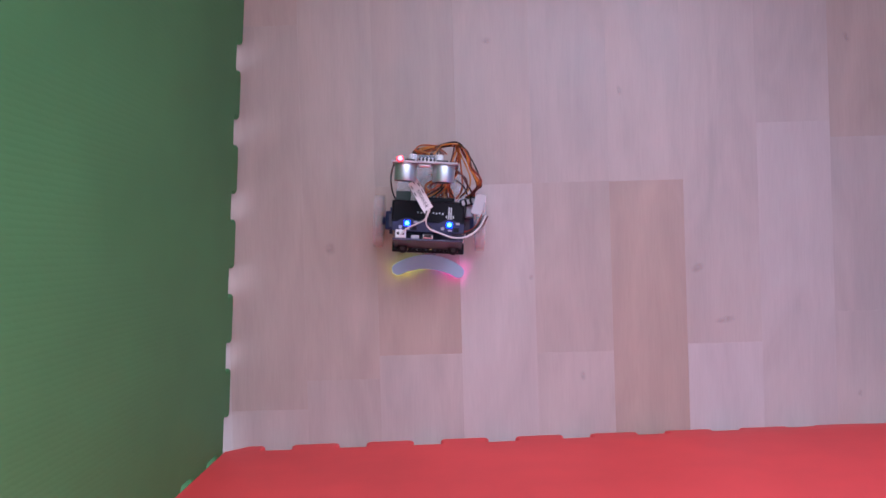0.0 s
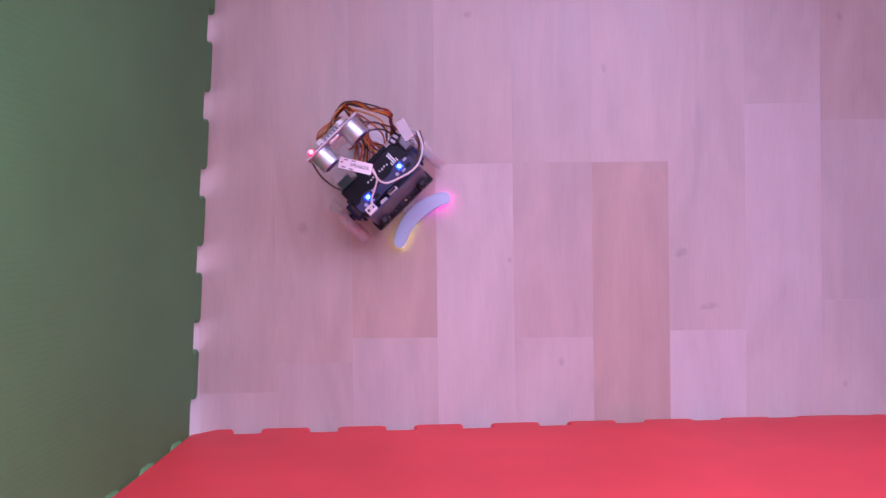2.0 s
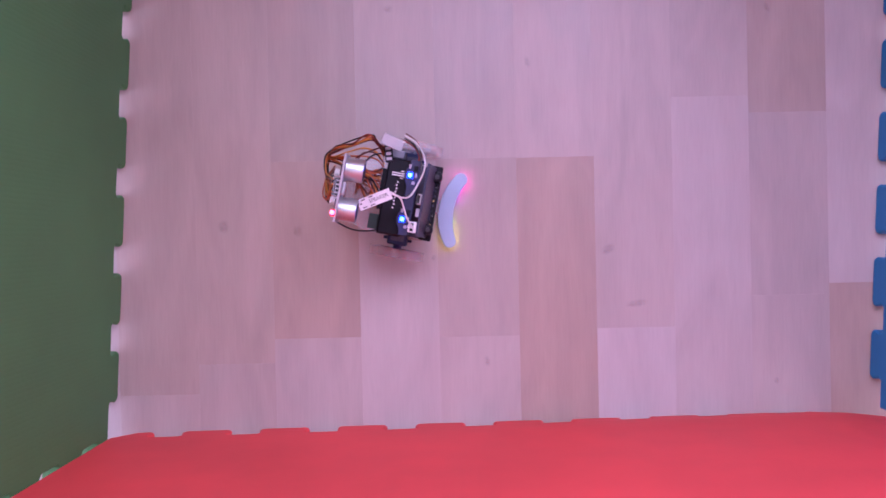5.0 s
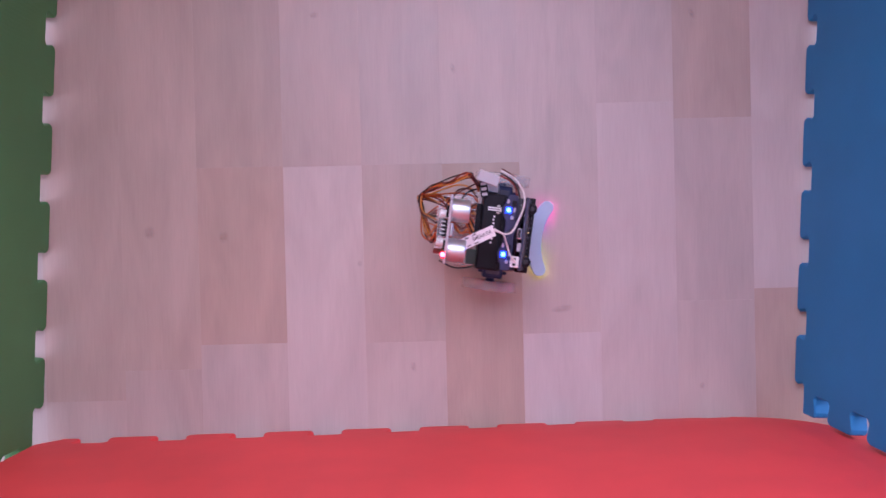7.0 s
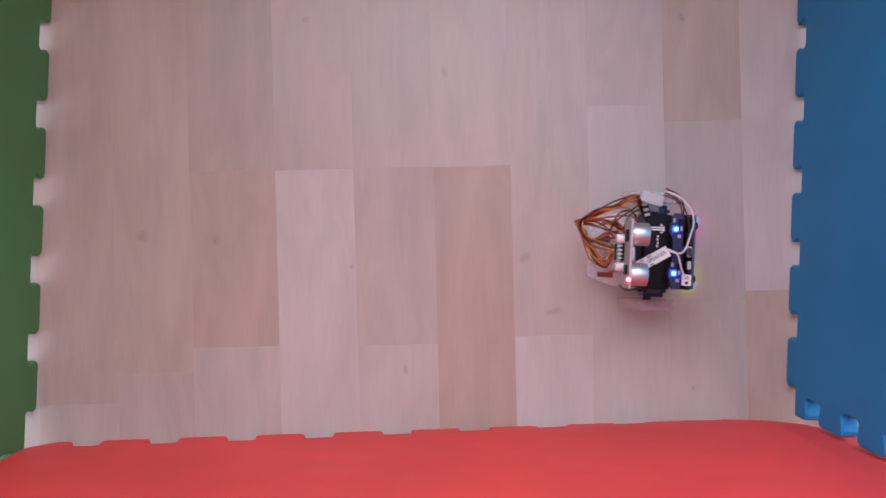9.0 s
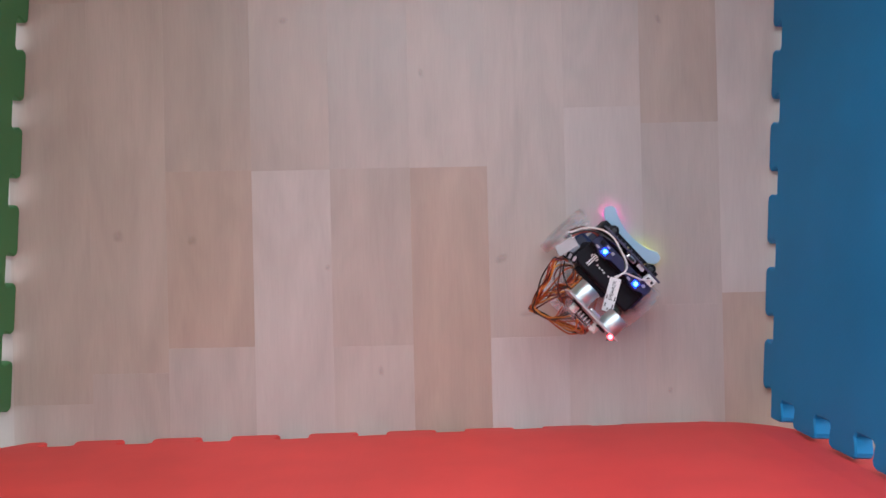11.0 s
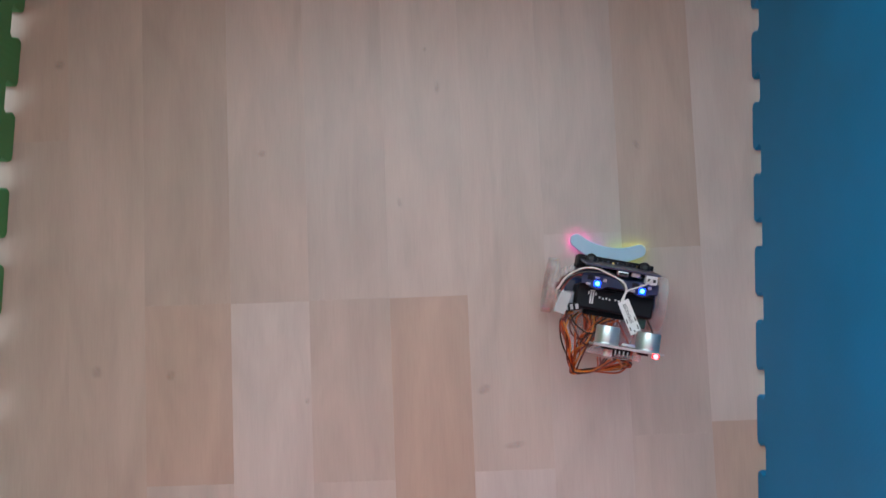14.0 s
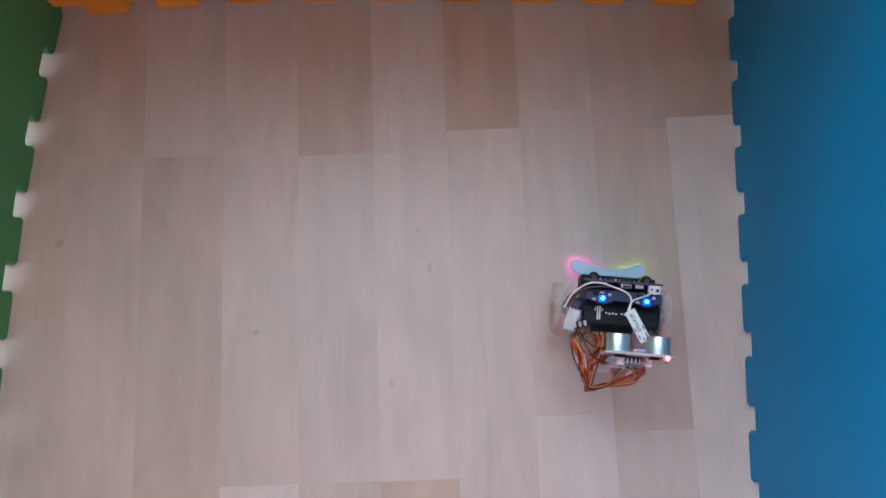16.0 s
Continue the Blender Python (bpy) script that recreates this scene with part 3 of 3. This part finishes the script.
    for k in range(12):
        sx, sy = random.uniform(0.0012, 0.0040), random.uniform(0.0012, 0.0050)
        part("chip", box(0.0010, sy, sx, (-0.0013, -0.021 + 0.0038 * k, random.uniform(-0.010, 0.011)), 0.0002), BLACK_PLASTIC if k % 3 else PCB_PALE, board)
    sock = part("edge_socket", box(0.0090, 0.0560, 0.0170, (0.0172, 0.0, 0.0475), 0.0009), BLACK_PLASTIC, r, "black edge connector socket")
    part("socket_shelf", box(0.0120, 0.0545, 0.0030, (0.0070, 0.0, 0.0420), 0.0004), PCB_GREY, sock, "dark grey carrier board")
    for k in range(12):
        part("contact", box(0.0016, 0.0012, 0.0008, (0.0186 + 0.0006 * (k % 2), -0.0195 + 0.0036 * k, 0.0563)), GOLD if k % 5 == 1 else (STEEL if k % 3 == 0 else PCB_GREY), sock)
    for k in range(9):
        part("slot_rib", box(0.0030, 0.0010, 0.0022, (0.0184, -0.0172 + 0.0043 * k, 0.0568), 0.0002), BLACK_PLASTIC, sock)
    for y in (-0.0195, 0.0195):
        ear = part("socket_ear", rod(0.0040, 0.0110, (0.0185, y, 0.0600), "Z", 18, 0.0008), BLACK_PLASTIC, sock, smooth=True)
        part("screw", rod(0.0018, 0.0008, (0.0185, y, 0.0658), "Z", 12, 0.0002), MESH_DARK, ear)

    # the rounded board that carries the two blue lamps
    rear = []
    for k in range(29):
        y = 0.027 - 0.054 * k / 28
        rear.append((-0.0012 - 0.0030 * max(0.0, math.cos((abs(y) - 0.0157) * 210)), y))
    bm = slab(rear + [(0.0050, -0.027), (0.0062, -0.0255), (0.0062, 0.0255), (0.0050, 0.027)], 0.0016, 0.0003)
    bmesh.ops.translate(bm, vec=(0, 0, LED_Z - 0.0034), verts=bm.verts)
    lamp = part("lamp_board", bm, LAMP_BOARD, r, "dark blue lamp board with a wavy edge")
    part("riser", box(0.0050, 0.0400, 0.0120, (0.0012, 0.0, LED_Z - 0.0095), 0.0005), BLACK_PLASTIC, lamp)
    for y in (-LAMP_Y, LAMP_Y):
        # wider than the led, its glow stands for the blue spill round it
        lens = part("lens", box(0.0042, 0.0046, 0.0014, (0.0, y, LED_Z - 0.0011), 0.0004), BLUE_LENS_HALO, lamp, "blue led lens, made to glow as the led's halo")
        part("led", dome(0.0015, (0.0, y, LED_Z + 0.0002), 0.7), BLUE_LED, lens, "bright blue led", smooth=True)
        for dx, dy, sx, sy in ((0.0035, 0.0052, 0.0030, 0.0040), (0.0030, -0.0050, 0.0022, 0.0024), (-0.0010, 0.0062, 0.0016, 0.0030), (0.0042, 0.0005, 0.0014, 0.0030)):
            part("chip", box(sx, sy, 0.0012, (dx, y + dy, LED_Z - 0.0012), 0.0002), PCB_PALE if sx < 0.0023 else BLACK_PLASTIC, lamp)

    # ultrasonic sensor on its bracket at the back
    cy, sz = -0.0035, 0.1215
    post = part("sensor_bracket", box(0.0025, 0.0190, 0.0960, (-0.0462, cy, 0.0705), 0.0005), ACRYLIC, r, "frosted acrylic bracket")
    part("bracket_foot", box(0.0100, 0.0190, 0.0025, (-0.0400, cy, 0.0243), 0.0004), ACRYLIC, post)
    pcb = part("sensor_board", box(0.0016, 0.0455, 0.0200, (-0.0410, cy, sz), 0.0003), PCB_PALE, r, "pale ultrasonic sensor board on edge")
    for y in (cy - 0.0133, cy + 0.0133):
        can = part("transducer", rod(0.0077, 0.0122, (-0.0343, y, sz + 0.0005), "X", 40, 0.0006), ALUMINIUM, pcb, "aluminium ultrasonic transducer can", smooth=True)
        part("grille", rod(0.0060, 0.0006, (-0.0284, y, sz + 0.0005), "X", 28), MESH_DARK, can)
        part("rim", rod(0.0081, 0.0012, (-0.0396, y, sz + 0.0005), "X", 40, 0.0003), ALUMINIUM, can, smooth=True)
    part("crystal", box(0.0026, 0.0090, 0.0035, (-0.0389, cy, sz + 0.0070), 0.0011), STEEL, pcb)
    for y, sy in ((cy + 0.0120, 0.0080), (cy - 0.0105, 0.0065)):
        part("rear_chip", box(0.0015, sy, 0.0055, (-0.0426, y, sz + 0.0020), 0.0003), BLACK_PLASTIC, pcb)
    plug = part("sensor_plug", box(0.0060, 0.0115, 0.0045, (-0.0448, cy + 0.0010, sz - 0.0090), 0.0005), BLACK_PLASTIC, pcb, "black pin plug")
    for k in range(4):
        part("pin", box(0.0030, 0.0008, 0.0008, (-0.0446, cy - 0.0030 + 0.0027 * k, sz - 0.0066)), STEEL, plug)
    for y in (cy - 0.0090, cy + 0.0100):
        part("peg", rod(0.0028, 0.0065, (-0.0448, y, sz - 0.0060), "X", 16, 0.0008), WHITE_PLASTIC, pcb, "white plastic mounting peg", smooth=True)
    lens = part("power_lens", box(0.0026, 0.0042, 0.0022, (-0.0424, -0.0205, sz + 0.0112), 0.0005), RED_LENS, pcb, "red glowing power lamp")
    part("power_led", dome(0.0016, (-0.0426, -0.0203, sz + 0.0126), 0.7), RED_LED, lens, "bright red led", smooth=True)
    part("heat_shrink", rod(0.0019, 0.0110, (-0.0440, -0.0195, 0.0640), "X", 12, 0.0004), WIRES["red"], r, "red brown shrink sleeve", smooth=True)

    # paper flag on the speaker lead
    flag = part("paper_flag", box(0.0235, 0.0078, 0.0003, (0, 0, 0), 0), PAPER, r, "white paper flag lettered speaker", m=pose(-0.0197, -0.0062, 0.1045, 3, -3, 31.5))
    curve = bpy.data.curves.new("lettering", "FONT")
    curve.body, curve.size, curve.align_x, curve.align_y, curve.extrude = "SPEAKER", 0.0036, "CENTER", "CENTER", 0.00005
    text = bpy.data.objects.new("lettering", curve)
    scene.collection.objects.link(text)
    me = bpy.data.meshes.new_from_object(text.evaluated_get(bpy.context.evaluated_depsgraph_get()))
    bpy.data.objects.remove(text)
    me.materials.append(INK)
    word = new("lettering", me)
    word.parent = flag
    word.matrix_basis = pose(0.0028, 0.0, 0.00028)
    for x, y, s in ((-0.0075, 0.0026, 0.0026), (-0.0080, -0.0026, 0.0028), (-0.0020, 0.0028, 0.0030), (-0.0025, -0.0029, 0.0030), (-0.0100, 0.0004, 0.0016)):
        bar_print(flag, (x, y, 0.0003), s, 0.0007, INK)

    # white plug, its black neighbour and the grey bracket on the left flank
    part("cable_plug", box(0.0160, 0.0082, 0.0060, (-0.0165, 0.0368, 0.0800), 0.0006, Matrix.Rotation(radians(-13), 4, "Z")), CLEAR_PLASTIC, r, "milky translucent cable plug")
    for k in (-1, 0, 1):
        part("crimp", box(0.0030, 0.0010, 0.0012, (-0.0078 + 0.0004 * k, 0.0405 + 0.0022 * k, 0.0825), 0.0002), STEEL, r, "small steel crimp contact")
    black = part("motor_plug", box(0.0055, 0.0125, 0.0050, (0, 0, 0), 0.0005), BLACK_PLASTIC, r, "black cable plug with pale stripes", m=pose(-0.0186, 0.0292, 0.0712, 0, 0, 16))
    for k in range(3):
        bar_print(black, (0, 0.0038 * (k - 1), 0.00265), 0.0038, 0.0020, PCB_PALE)
    part("side_bracket", box(0.0110, 0.0060, 0.0180, (-0.0125, 0.0306, 0.0575), 0.0010), plain("grey_metal", (0.25, 0.26, 0.3), 0.4, metal=0.5, grain=0.1), r, "grey metal side bracket")
    part("side_plate", box(0.0240, 0.0018, 0.0260, (-0.0020, 0.0365, 0.0540), 0.0006), ACRYLIC, r, "frosted clear acrylic side plate")

    # leads
    def lead(colour, pts, rad=0.00062, name="wire"):
        return part(name, tube(pts, rad), WIRES[colour], r, smooth=True)

    lead("white", [(0.0090, -0.0200, 0.0925), (0.0040, -0.0150, 0.0955), (0.0005, -0.0080, 0.0990), (-0.0030, -0.0020, 0.1030), (-0.0100, 0.0000, 0.1050)], 0.00065)
    lead("white", [(-0.0085, 0.0425, 0.0860), (0.0010, 0.0380, 0.0900), (0.0080, 0.0290, 0.0940), (0.0095, 0.0200, 0.0960), (0.0070, 0.0100, 0.0970), (0.0035, 0.0010, 0.0985), (-0.0020, -0.0015, 0.1025), (-0.0100, 0.0010, 0.1048)], 0.00065)
    lead("black", [(-0.0085, 0.0410, 0.0850), (0.0005, 0.0360, 0.0880), (0.0060, 0.0270, 0.0900), (0.0075, 0.0150, 0.0930), (0.0050, 0.0050, 0.0960), (-0.0010, -0.0010, 0.0990), (-0.0095, -0.0008, 0.1040)], 0.0006)
    lead("brown", [(-0.0080, 0.0440, 0.0860), (0.0005, 0.0395, 0.0880), (0.0050, 0.0320, 0.0860), (0.0055, 0.0250, 0.0830)], 0.00062)
    lead("red", [(-0.0090, 0.0395, 0.0840), (-0.0010, 0.0360, 0.0860), (0.0035, 0.0310, 0.0850), (0.0045, 0.0250, 0.0840)], 0.00062)
    lead("black", [(-0.0440, -0.0250, 0.1120), (-0.0340, -0.0290, 0.0900), (-0.0240, -0.0285, 0.0740), (-0.0160, -0.0250, 0.0640)], 0.0006)
    rnd = random.Random(5)

    def j(s):
        return rnd.uniform(-s, s)

    # from the case round the knot and on to the sensor's plug
    for k, c in enumerate(["orange", "brown", "yellow", "black", "orange", "red", "yellow", "brown", "orange"]):
        y0 = -0.0080 + 0.0031 * k
        lead(c, [(-0.0215, y0, 0.0600), (-0.0290, 0.5 * y0 + 0.008 + j(0.003), 0.0670 + j(0.004)), (-0.0400 + j(0.003), 0.0150 + j(0.005), 0.0680 + j(0.006)), (-0.0530 + j(0.003), 0.0190 + j(0.003), 0.0620 + j(0.005)),
                 (-0.0640 + j(0.0018), 0.0175 + j(0.0025), 0.0560 + j(0.005)), (-0.0610 + j(0.0015), 0.0080 + j(0.003), 0.0650 + j(0.005)), (-0.0560 + j(0.003), -0.0060 + j(0.004), 0.0800 + j(0.005)),
                 (-0.0515 + j(0.002), -0.0110 + j(0.003), 0.0980 + j(0.004)), (-0.0490, cy - 0.0030 + 0.0027 * (k % 4), 0.1110)], 0.00060)
    # from the black plug over the bend to the knot and the sensor
    for k, c in enumerate(["orange", "brown", "yellow", "black", "brown", "red", "orange"]):
        lead(c, [(-0.0220, 0.0270 + 0.0011 * k, 0.0695), (-0.0270 + j(0.001), 0.0345 + j(0.002), 0.0850 + j(0.004)), (-0.0320 + j(0.002), 0.0360 + j(0.002), 0.0930 + j(0.003)), (-0.0430 + j(0.003), 0.0310 + j(0.003), 0.0880 + j(0.005)),
                 (-0.0550 + j(0.002), 0.0250 + j(0.002), 0.0790 + j(0.004)), (-0.0630 + j(0.0015), 0.0180 + j(0.002), 0.0640 + j(0.005)), (-0.0600 + j(0.002), 0.0060 + j(0.003), 0.0740 + j(0.004)), (-0.0500, -0.0020 + 0.0022 * k, 0.1060 + j(0.003))], 0.00058)
    # thicker pairs that drop from the case towards the motors
    for k, c in enumerate(["orange", "yellow", "red", "orange", "brown", "yellow", "red", "orange"]):
        y0 = -0.0035 + 0.0030 * k
        lead(c, [(-0.0215, y0, 0.0590), (-0.0265, y0 + j(0.001), 0.0600), (-0.0320 + j(0.002), y0 - 0.002 + j(0.002), 0.0500 + j(0.003)), (-0.0390 + j(0.002), 0.4 * y0 + 0.004 + j(0.003), 0.0360 + j(0.003)), (-0.0430, 0.5 * y0, 0.0240)], 0.00072)
    # loose ring and strays beside the case
    lead("brown", [(-0.0220, 0.0230, 0.0640), (-0.0290, 0.0280, 0.0700), (-0.0370, 0.0260, 0.0720), (-0.0400, 0.0190, 0.0700), (-0.0350, 0.0130, 0.0680), (-0.0270, 0.0150, 0.0640), (-0.0220, 0.0190, 0.0610)], 0.00058)
    lead("black", [(-0.0220, 0.0295, 0.0690), (-0.0300, 0.0250, 0.0760), (-0.0350, 0.0160, 0.0800), (-0.0330, 0.0100, 0.0760), (-0.0260, 0.0080, 0.0640)], 0.00058)
    lead("orange", [(-0.0215, 0.0200, 0.0620), (-0.0260, 0.0235, 0.0680), (-0.0330, 0.0240, 0.0740), (-0.0420, 0.0230, 0.0740), (-0.0520, 0.0210, 0.0680), (-0.0620, 0.0180, 0.0580)], 0.00062)
    lead("yellow", [(-0.0215, 0.0220, 0.0600), (-0.0280, 0.0290, 0.0660), (-0.0370, 0.0300, 0.0700), (-0.0470, 0.0260, 0.0680), (-0.0560, 0.0215, 0.0640), (-0.0630, 0.0170, 0.0560)], 0.00062)
    lead("brown", [(-0.0250, 0.0320, 0.0760), (-0.0320, 0.0270, 0.0830), (-0.0400, 0.0210, 0.0820), (-0.0440, 0.0130, 0.0760), (-0.0380, 0.0070, 0.0700), (-0.0290, 0.0080, 0.0650)], 0.00060)
    lead("red", [(-0.0450, -0.0200, 0.0650), (-0.0380, -0.0160, 0.0680), (-0.0300, -0.0110, 0.0660), (-0.0220, -0.0070, 0.0600)], 0.00062)
    return r


ROBOT = robot()


def robot_wheels():
    made = []
    for side in (1, -1):
        ob = new("wheel", mesh_of("wheel", rod(0.0200, 0.0065, (0, 0, 0), "Y", 40, 0.0012), HUB, True))
        ob.parent = ROBOT
        tagged(ob, "frosted wheel with a pale silicone tyre")
        bm = bmesh.new()
        ring_o, ring_i, n = 0.0215, 0.0195, 40
        loops = []
        for rad, y in ((ring_o, -0.0036), (ring_o, 0.0036), (ring_i, 0.0036), (ring_i, -0.0036)):
            loops.append([bm.verts.new((rad * math.cos(2 * math.pi * k / n), y, rad * math.sin(2 * math.pi * k / n))) for k in range(n)])
        for a, b in zip(loops, loops[1:] + loops[:1]):
            for k in range(n):
                bm.faces.new((a[k], a[(k + 1) % n], b[(k + 1) % n], b[k]))
        part("tyre", bm, TYRE, ob, smooth=True)
        part("hub", rod(0.004, 0.0085, (0, 0, 0), "Y", 20, 0.0006), HUB, ob, smooth=True)
        for k in range(5):
            a = 2 * math.pi * k / 5
            part("spoke", box(0.0022, 0.0075, 0.013, (0, 0, 0), 0.0004), HUB, ob, m=Matrix.Rotation(a, 4, "Y") @ Matrix.Translation((0, 0, 0.0115)))
        made.append((ob, side))
    return made


WHEELS = robot_wheels()

# seconds, place on the floor and heading of the robot
ROBOT_ROWS = [
    (0, 0.1659, 0.1922, -90.6), (0.25, 0.1654, 0.1845, -87.8), (0.5, 0.1647, 0.1813, -82.3), (1, 0.1633, 0.1917, -69.6), (1.5, 0.1595, 0.1991, -55.2), (2, 0.1526, 0.2066, -42.5),
    (2.5, 0.1450, 0.2120, -30.6), (3, 0.1362, 0.2160, -18.4), (3.3, 0.1325, 0.2176, -13.2), (3.6, 0.1420, 0.2164, -10.2), (4.0, 0.1672, 0.2107, -9.0), (4.75, 0.2157, 0.2006, -8.3),
    (5.5, 0.2645, 0.1912, -7.6), (6, 0.2979, 0.1888, -6.7), (6.5, 0.3315, 0.1850, -6.0), (7, 0.3634, 0.1824, -4.9), (7.5, 0.3954, 0.1802, -3.5), (8, 0.4282, 0.1784, -2.6),
    (8.5, 0.4603, 0.1766, -1.9), (9.0, 0.4905, 0.1752, -0.6), (9.25, 0.4985, 0.1748, 2.2), (9.6, 0.4958, 0.1736, 9.9), (10.0, 0.4883, 0.1714, 20.0), (10.5, 0.4785, 0.1682, 33.0),
    (11, 0.4716, 0.1632, 45.8), (11.5, 0.4655, 0.1558, 58.4), (12, 0.4626, 0.1504, 68.8), (12.25, 0.4645, 0.1552, 71.8), (12.5, 0.4684, 0.1660, 74.2), (13, 0.4733, 0.1866, 77.8),
    (13.5, 0.4786, 0.2148, 79.9), (14, 0.4840, 0.2465, 81.5), (14.5, 0.4873, 0.2802, 83.1), (15, 0.4907, 0.3116, 84.2), (15.5, 0.4928, 0.3441, 85.2), (16, 0.4944, 0.3758, 86.7),
]


def motions():
    walk(ROBOT, [(t, pose(x, y, 0, 0, 0, h)) for t, x, y, h in ROBOT_ROWS])
    for ob, side in WHEELS:
        rows, turn, last = [], 0.0, None
        for t, x, y, h in ROBOT_ROWS:
            a = radians(h)
            here = Vector((x - math.sin(a) * side * 0.0415, y + math.cos(a) * side * 0.0415))
            if last is not None:
                turn += (here - last).dot(Vector((math.cos(a), math.sin(a)))) / 0.0215
            last = here
            rows.append((t, pose(-0.003, side * 0.0415, 0.0215) @ Matrix.Rotation(turn, 4, "Y")))
        walk(ob, rows)


motions()
